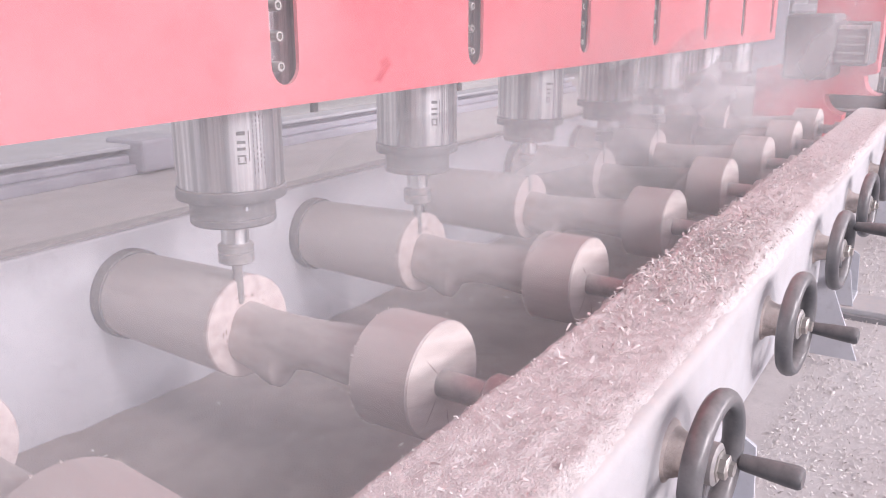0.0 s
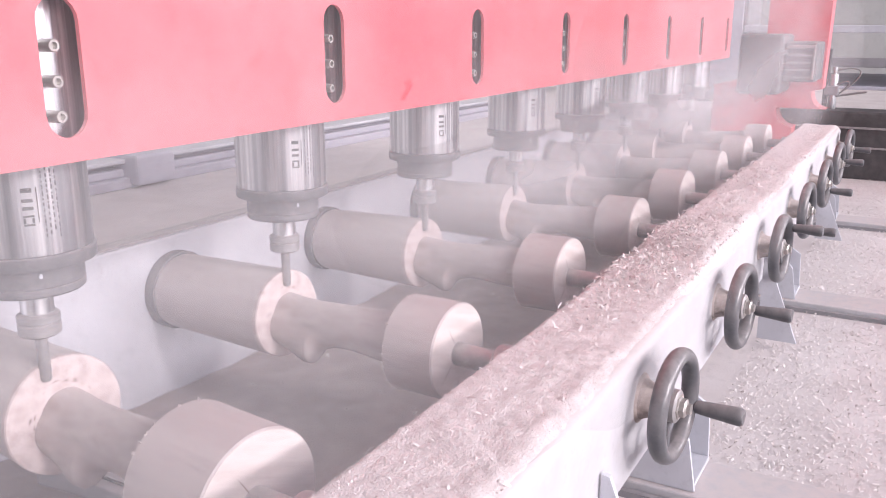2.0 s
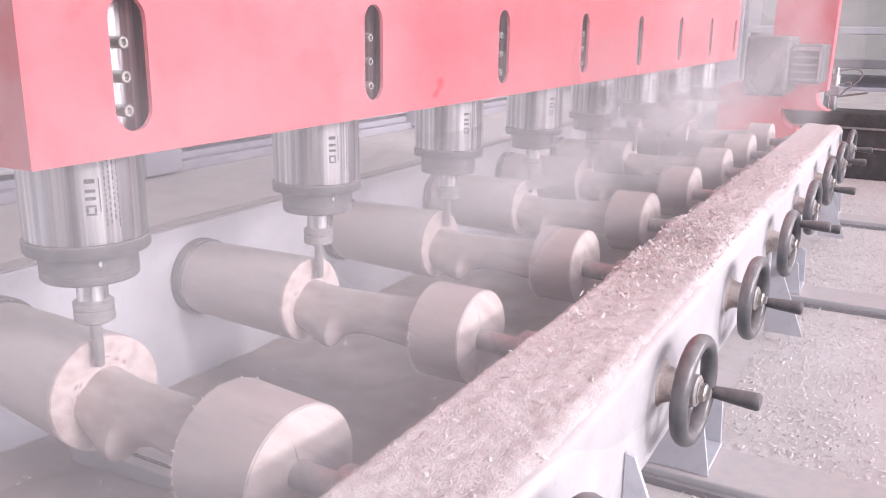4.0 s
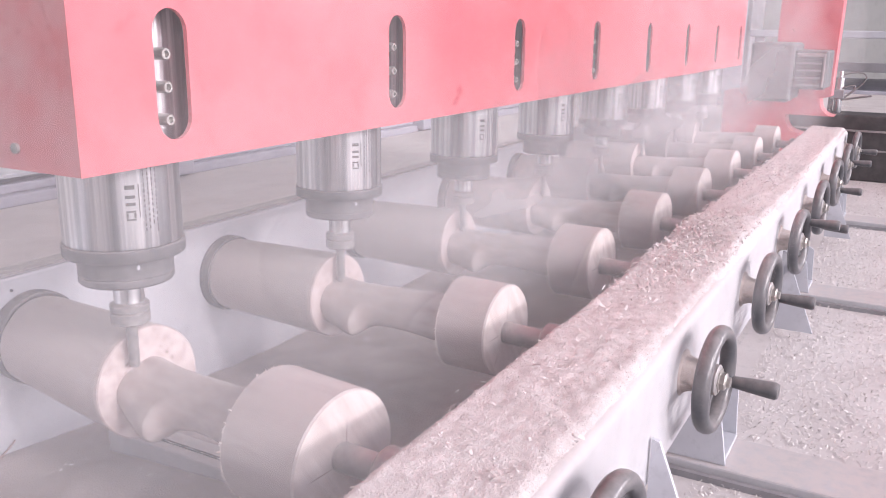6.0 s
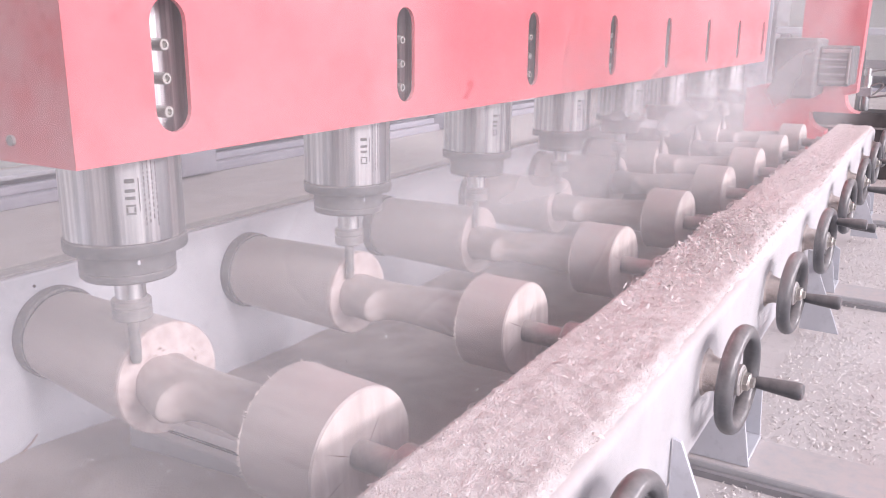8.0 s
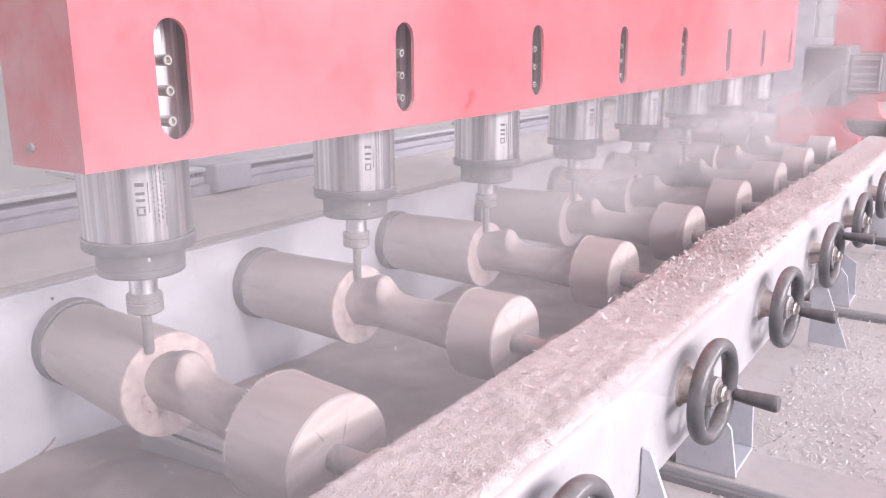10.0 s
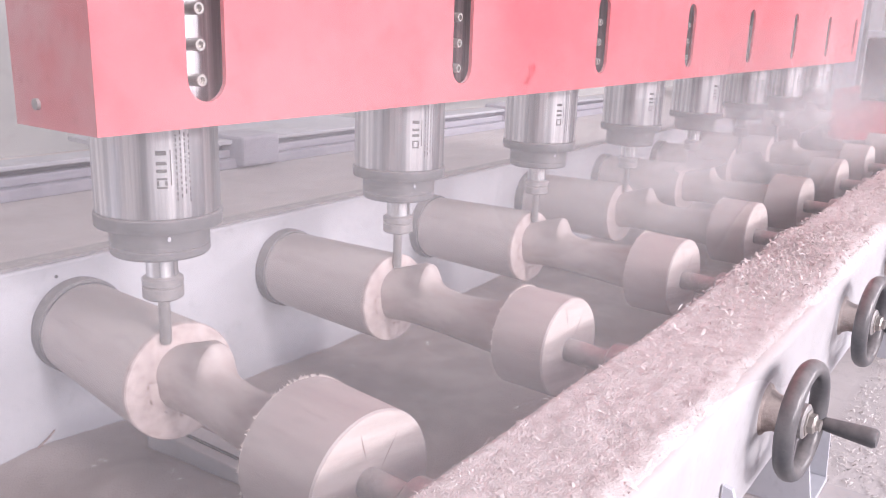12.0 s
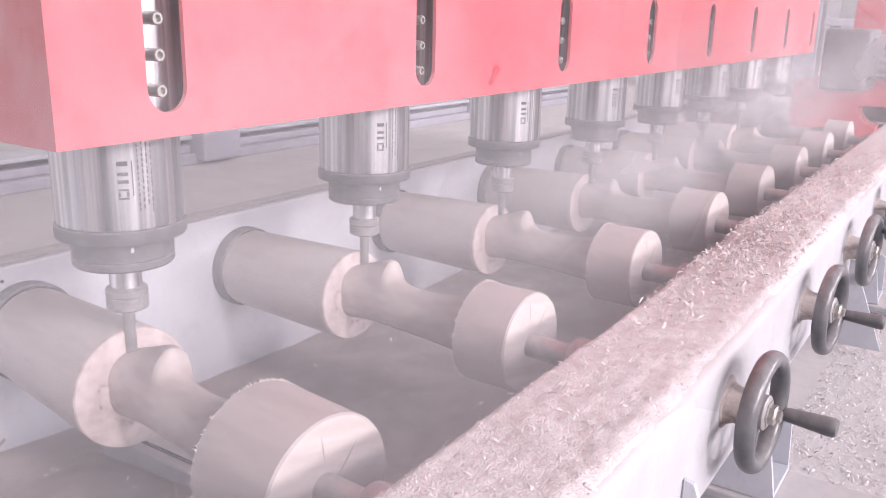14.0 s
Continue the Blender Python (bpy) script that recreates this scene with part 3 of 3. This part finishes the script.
def slotted_face(x0, x1, z0, z1, y, slots, depth, r):
    """The beam's front sheet with a long round-ended hole for each of the slots (x, low, high)."""
    bm = bmesh.new()
    n = 10
    front = []
    edges = [x0] + [(a[0] + b[0]) / 2 for a, b in zip(slots, slots[1:])] + [x1]
    for (sx, lo, hi), a, b in zip(slots, edges, edges[1:]):
        loop = [(sx + r * math.cos(math.pi * i / n), hi - r + r * math.sin(math.pi * i / n)) for i in range(n + 1)]
        loop += [(sx - r * math.cos(math.pi * i / n), lo + r - r * math.sin(math.pi * i / n)) for i in range(n + 1)]
        inner = [bm.verts.new((px, y, pz)) for px, pz in loop]
        back = [bm.verts.new((px, y + depth, pz)) for px, pz in loop]
        tr, tl, bl, br = [bm.verts.new((px, y, pz)) for px, pz in ((b, z1), (a, z1), (a, z0), (b, z0))]
        h = n // 2
        top, bottom = inner[: n + 1], inner[n + 1:]
        for i in range(n):
            bm.faces.new((top[i], top[i + 1], tr if i < h else tl))
            bm.faces.new((bottom[i], bottom[i + 1], bl if i < h else br))
        bm.faces.new((top[h], tl, tr))
        bm.faces.new((bottom[h], br, bl))
        bm.faces.new((top[n], bottom[0], bl, tl))
        bm.faces.new((bottom[n], top[0], tr, br))
        m = len(inner)
        for i in range(m):
            bm.faces.new((inner[i], back[i], back[(i + 1) % m], inner[(i + 1) % m]))
    bmesh.ops.remove_doubles(bm, verts=bm.verts, dist=1e-5)
    bmesh.ops.recalc_face_normals(bm, faces=bm.faces)
    return bm


def build_spindle():
    s = thing("spindle", "brushed steel router spindle with grey flange and collet", "spindle", group="spindles under the beam")
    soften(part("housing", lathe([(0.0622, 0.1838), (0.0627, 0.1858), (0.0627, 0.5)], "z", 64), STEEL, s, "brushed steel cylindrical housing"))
    soften(part("flange", lathe([(0.050, 0.1690), (0.0640, 0.1690), (0.0648, 0.1705), (0.0648, 0.1818), (0.0632, 0.1833), (0.05, 0.1833)], "z", 64), FLANGE, s, "dusty grey flange ring"))
    soften(part("nose", lathe([(0.030, 0.1375), (0.0492, 0.1375), (0.0508, 0.1395), (0.0508, 0.146), (0.0498, 0.147), (0.0508, 0.148), (0.0508, 0.1680), (0.04, 0.1688)], "z", 56), FLANGE, s, "dusty grey nose ring"))
    soften(part("shaft", lathe([(0.0165, 0.108), (0.0165, 0.1385)], "z", 32), STEEL, s, "bright steel shaft"))
    soften(part("collet_nut", lathe([(0.018, 0.0850), (0.0215, 0.0872), (0.0215, 0.0985), (0.0195, 0.1000), (0.0215, 0.1015), (0.0215, 0.1080), (0.0168, 0.1110)], "z", 32), DULL, s, "dusty steel collet nut"))
    bit = lathe([(0.0046, 0.0315), (0.0062, 0.0345), (0.0064, 0.0855)], "z", 20)
    soften(part("router_bit", bit, DULL, s, "dusty grey router bit"))

    def patch(bm, a0, a1, z0, z1, r=0.0630):
        n = max(1, int(abs(a1 - a0) / 4))
        low = [bm.verts.new((r * math.cos(radians(a0 + (a1 - a0) * i / n)), r * math.sin(radians(a0 + (a1 - a0) * i / n)), z0)) for i in range(n + 1)]
        high = [bm.verts.new((v.co.x, v.co.y, z1)) for v in low]
        for i in range(n):
            bm.faces.new((low[i], low[i + 1], high[i + 1], high[i]))
    bm = bmesh.new()
    c = -121
    for a0, a1, z0, z1 in ((-5, 4, 0.205, 0.2075), (-5, 4, 0.2135, 0.216), (-5, -3, 0.2075, 0.2135), (2, 4, 0.2075, 0.2135),
                           (-5, 4, 0.2205, 0.2245), (-5, 4, 0.228, 0.232), (-5, 4, 0.2375, 0.2425), (7, 8, 0.208, 0.243)):
        patch(bm, c + a0, c + a1, z0 + 0.010, z1 + 0.0094)
    part("maker_mark", bm, INK, s, "dark printed mark")
    bm = bmesh.new()
    rng = random.Random(3)
    for a in (12, 16, 20, 24):
        z = 0.20 + rng.uniform(0, 0.01)
        while z < 0.268:
            ln = rng.uniform(0.0015, 0.005)
            patch(bm, c + a, c + a + 1.3, z, z + ln, 0.0629)
            z += ln + rng.uniform(0.001, 0.003)
    part("fine_print", bm, FLANGE, s, "rows of small grey print")
    soften(part("nose_screw", lathe([(0.0028, 0), (0.0028, -0.0006), (0, -0.0008)], "y", 10, centre=(-0.022, -0.0455, 0.161)), WHITE, s))
    return s


spindles = []
gantry = thing("gantry", "red-painted steel gantry beam with long slots and bolts", "gantry beam")


def build_gantry():
    g = gantry
    slots = [(k * PITCH - 0.032, BEAM_Z + 0.022, BEAM_Z + 0.145) for k in range(COUNT)]
    top = BEAM_Z + 0.62
    part("front_sheet", slotted_face(BEAM_X0, BEAM_X1, BEAM_Z, top, BEAM_Y, slots, 0.005, 0.0215), RED, g, "glossy red front sheet")
    y1 = BEAM_Y + 0.122
    part("end_sheet", box(BEAM_X0, BEAM_X0 + 0.006, BEAM_Y + 0.0005, y1, BEAM_Z, top), RED_END, g, "paler greyed red end sheet")
    part("far_sheet", box(BEAM_X1 - 0.006, BEAM_X1, BEAM_Y + 0.0005, y1, BEAM_Z, top), RED, g)
    part("back_sheet", box(BEAM_X0 + 0.006, BEAM_X1 - 0.006, y1 - 0.006, y1, BEAM_Z, top), RED, g)
    part("lid", box(BEAM_X0, BEAM_X1, BEAM_Y, y1, top + 0.001, top + 0.007), RED, g)
    for k in range(COUNT):
        x = k * PITCH - 0.032
        part("slot_plate", box(x - 0.05, x + 0.05, BEAM_Y + 0.020, BEAM_Y + 0.028, BEAM_Z + 0.005, BEAM_Z + 0.17), STEEL, g, "bright steel plate behind the slot")
        for z in (0.041, 0.072, 0.103):
            b = lathe([(0.0058, 0.0), (0.0058, -0.0165), (0.0052, -0.0175), (0.0032, -0.0175), (0.0032, -0.012), (0, -0.012)], "y", 16, centre=(x - 0.004, BEAM_Y + 0.0198, BEAM_Z + z))
            soften(part("bolt", b, BRASS, g, "steel socket-head bolt"))
    bm = bmesh.new()
    out = [(0.520, 0.008), (0.535, 0.005), (0.541, 0.013), (0.556, 0.026), (0.549, 0.036), (0.531, 0.031), (0.538, 0.022)]
    bm.faces.new([bm.verts.new((x, BEAM_Y - 0.0012, BEAM_Z + 0.008 + z)) for x, z in out])
    part("paint_smear", bm, SMEAR, g, "darker red paint smear")
    for z in (0.02, 0.33):
        soften(part("bolt", lathe([(0.005, 0), (0.005, -0.003), (0, -0.004)], "x", 12, centre=(BEAM_X0, BEAM_Y + 0.085, BEAM_Z + z)), DULL, g))
    s = build_spindle()
    s.matrix_basis = pose(0, TOOL_Y, AX)
    spindles.append(s)
    for k in range(1, COUNT):
        spindles.append(copy_thing(s, pose(k * PITCH, TOOL_Y, AX)))
    # the far side: red column with scooped feet, grey drive box
    quarter = [math.pi / 2 * i / 9 for i in range(10)]
    outline = [(0.62, -0.14), (0.295, -0.14)] + [(0.288 + 0.07 * math.sin(a), -0.016 + 0.07 * (1 - math.cos(a))) for a in quarter]
    outline += [(0.358, 0.063)] + [(0.165 + 0.06 * math.sin(a), 0.063 + 0.06 * (1 - math.cos(a))) for a in quarter]
    outline += [(0.230, 0.135), (0.186, 0.145), (0.175, 0.95), (0.42, 0.95), (0.42, 0.20), (0.62, 0.15)]
    bm = bmesh.new()
    a = [bm.verts.new((3.30, y, z)) for y, z in outline]
    b = [bm.verts.new((3.42, y, z)) for y, z in outline]
    bm.faces.new(a)
    bm.faces.new(b[::-1])
    for i in range(len(a)):
        bm.faces.new((a[i], b[i], b[(i + 1) % len(a)], a[(i + 1) % len(a)]))
    bmesh.ops.recalc_face_normals(bm, faces=bm.faces)
    part("column", bm, RED, g, "red gantry column with scooped foot")
    part("drive_box", box(3.02, 3.30, 0.312, 0.475, 0.135, 0.365, 0.012), BOXGREY, g, "dusty dark grey drive box")
    part("drive_cover", box(3.05, 3.298, 0.192, 0.310, 0.186, 0.336, 0.008), BOXGREY, g)
    part("cover_strip", box(3.043, 3.0498, 0.198, 0.304, 0.312, 0.326, 0.002), DULL, g, "pale steel strip")
    part("cover_strip", box(3.043, 3.0498, 0.198, 0.206, 0.196, 0.3118, 0.002), DULL, g, "pale steel strip")
    for z in (0.200, 0.228, 0.256, 0.284):
        part("vent_slat", box(3.045, 3.0498, 0.212, 0.300, z, z + 0.006, 0.001), GREY, g)
    g.matrix_basis = pose(0, 0, AX)


build_gantry()


# ---- dust in the air ----
def dust_material(name, strength, toward):
    m = bpy.data.materials.new(name)
    m.use_nodes = True
    n, l = m.node_tree.nodes, m.node_tree.links
    for x in list(n):
        n.remove(x)
    out, mix, clear, haze = [n.new("ShaderNode" + k) for k in ("OutputMaterial", "MixShader", "BsdfTransparent", "BsdfDiffuse")]
    through_light, both = n.new("ShaderNodeBsdfTranslucent"), n.new("ShaderNodeMixShader")
    for shader in (haze, through_light):
        shader.inputs["Color"].default_value = (0.55, 0.537, 0.549, 1)
    both.inputs[0].default_value = 0.2
    l.new(haze.outputs[0], both.inputs[1])
    l.new(through_light.outputs[0], both.inputs[2])
    tc, dot, ab, pw = n.new("ShaderNodeTexCoord"), n.new("ShaderNodeVectorMath"), n.new("ShaderNodeMath"), n.new("ShaderNodeMath")
    dot.operation, ab.operation, pw.operation = "DOT_PRODUCT", "ABSOLUTE", "POWER"
    l.new(tc.outputs["Object"], dot.inputs[0])
    dot.inputs[1].default_value = toward
    l.new(dot.outputs["Value"], ab.inputs[0])
    l.new(ab.outputs[0], pw.inputs[0])
    pw.inputs[1].default_value = 4.0
    ns, rg, mul = n.new("ShaderNodeTexNoise"), n.new("ShaderNodeMapRange"), n.new("ShaderNodeMath")
    ns.inputs["Scale"].default_value, ns.inputs["Detail"].default_value = 1.8, 3.0
    l.new(tc.outputs["Object"], ns.inputs["Vector"])
    rg.inputs["From Min"].default_value, rg.inputs["From Max"].default_value = 0.3, 0.7
    rg.inputs["To Min"].default_value, rg.inputs["To Max"].default_value = 0.25 * strength, strength
    l.new(ns.outputs["Fac"], rg.inputs["Value"])
    mul.operation = "MULTIPLY"
    l.new(rg.outputs[0], mul.inputs[0])
    l.new(pw.outputs[0], mul.inputs[1])
    l.new(mul.outputs[0], mix.inputs[0])
    l.new(clear.outputs[0], mix.inputs[1])
    l.new(both.outputs[0], mix.inputs[2])
    l.new(mix.outputs[0], out.inputs[0])
    return m


puffs = []


def build_dust_clouds():
    # Open shells carry the haze as colour; the bed-wide first lifts the darks
    for place, size, strength in (((1.05, 0.46, AX + 0.10), (2.3, 0.46, 0.44), 0.36), ((1.35, 0.56, AX + 0.06), (0.85, 0.28, 0.22), 0.50), ((2.15, 0.56, AX + 0.08), (0.75, 0.30, 0.28), 0.62),
                                  ((2.75, 0.58, AX + 0.10), (0.45, 0.28, 0.28), 0.60), ((2.30, 0.26, AX + 0.33), (1.55, 0.26, 0.42), 0.60)):
        bm = bmesh.new()
        bmesh.ops.create_uvsphere(bm, u_segments=48, v_segments=24, radius=1.0)
        d = Vector(((-0.64 - place[0]) / size[0], (-0.2 - place[1]) / size[1], (AX + 0.42 - place[2]) / size[2])).normalized()
        bmesh.ops.delete(bm, geom=[f for f in bm.faces if f.calc_center_median().dot(d) < -0.05], context="FACES")
        for f in bm.faces:
            f.smooth = True
        ob = finish("dust_cloud", bm, dust_material("airborne_dust", strength, d))
        ob.scale = size
        ob.location = place
        tagged(ob, "thin pale cloud of wood dust round the spindles", "dust cloud", "dust clouds over the bed")
        puffs.append((ob, place))


build_dust_clouds()


# ---- what moves ----
BEAM_ROWS = [
    (0.0, -0.0046, 0.0024, -0.0051),
    (0.5, -0.0022, 0.0012, -0.0015),
    (1.0, 0.0014, 0.0009, 0.0024),
    (1.5, 0.0031, 0.0004, 0.0053),
    (2.0, 0.0038, -0.0035, 0.0067),
    (2.5, 0.0092, -0.0036, 0.0066),
    (3.0, 0.0096, -0.0071, 0.0049),
    (5.5, 0.0022, -0.0150, -0.0074),
    (6.0, -0.0047, -0.0136, -0.0092),
    (6.5, -0.0124, -0.0131, -0.0099),
    (7.0, -0.0228, -0.0123, -0.0094),
    (7.5, -0.0268, -0.0095, -0.0078),
    (10.0, -0.0060, -0.0056, 0.0114),
    (10.5, -0.0063, -0.0054, 0.0119),
    (11.0, -0.0035, -0.0073, 0.0144),
    (11.5, -0.0034, -0.0066, 0.0108),
    (12.0, 0.0016, -0.0071, 0.0118),
    (12.5, 0.0085, -0.0074, 0.0097),
    (13.0, 0.0145, -0.0063, 0.0067),
    (13.5, 0.0195, -0.0061, 0.0020),
    (14.0, 0.0209, -0.0058, -0.0005),
]
TURN_ROWS = [(0.0, -168), (1.0, -163), (2.0, -158), (3.0, -152), (4.2, -138), (5.5, -126), (6.5, -118), (7.5, -110), (8.7, -60), (10.0, -14), (10.5, -5), (11.0, 2), (12.0, 6), (13.0, 9), (14.0, 12)]


def motions():
    walk(gantry, [(t, pose(x, y, AX + z, 0, -0.2, 0)) for t, x, y, z in BEAM_ROWS])
    for k, s in enumerate(spindles):
        walk(s, [(t, pose(k * PITCH - 0.004 + x, TOOL_Y + y, AX + z)) for t, x, y, z in BEAM_ROWS])
    for i, (ob, (x, y, z)) in enumerate(puffs):
        walk(ob, [(t, pose(x + dx, y, z + 0.012 * math.sin(0.7 * t + i))) for t, dx in ((0.0, 0.0), (3.0, 0.06), (5.5, -0.25), (7.5, -0.28), (10.0, 0.10), (12.0, 0.22), (14.0, 0.15))])
    for k, w in enumerate(workpieces):
        walk(w, [(t, SEAT[k] @ pose(0, 0, 0, 0, a, 0)) for t, a in TURN_ROWS])


motions()
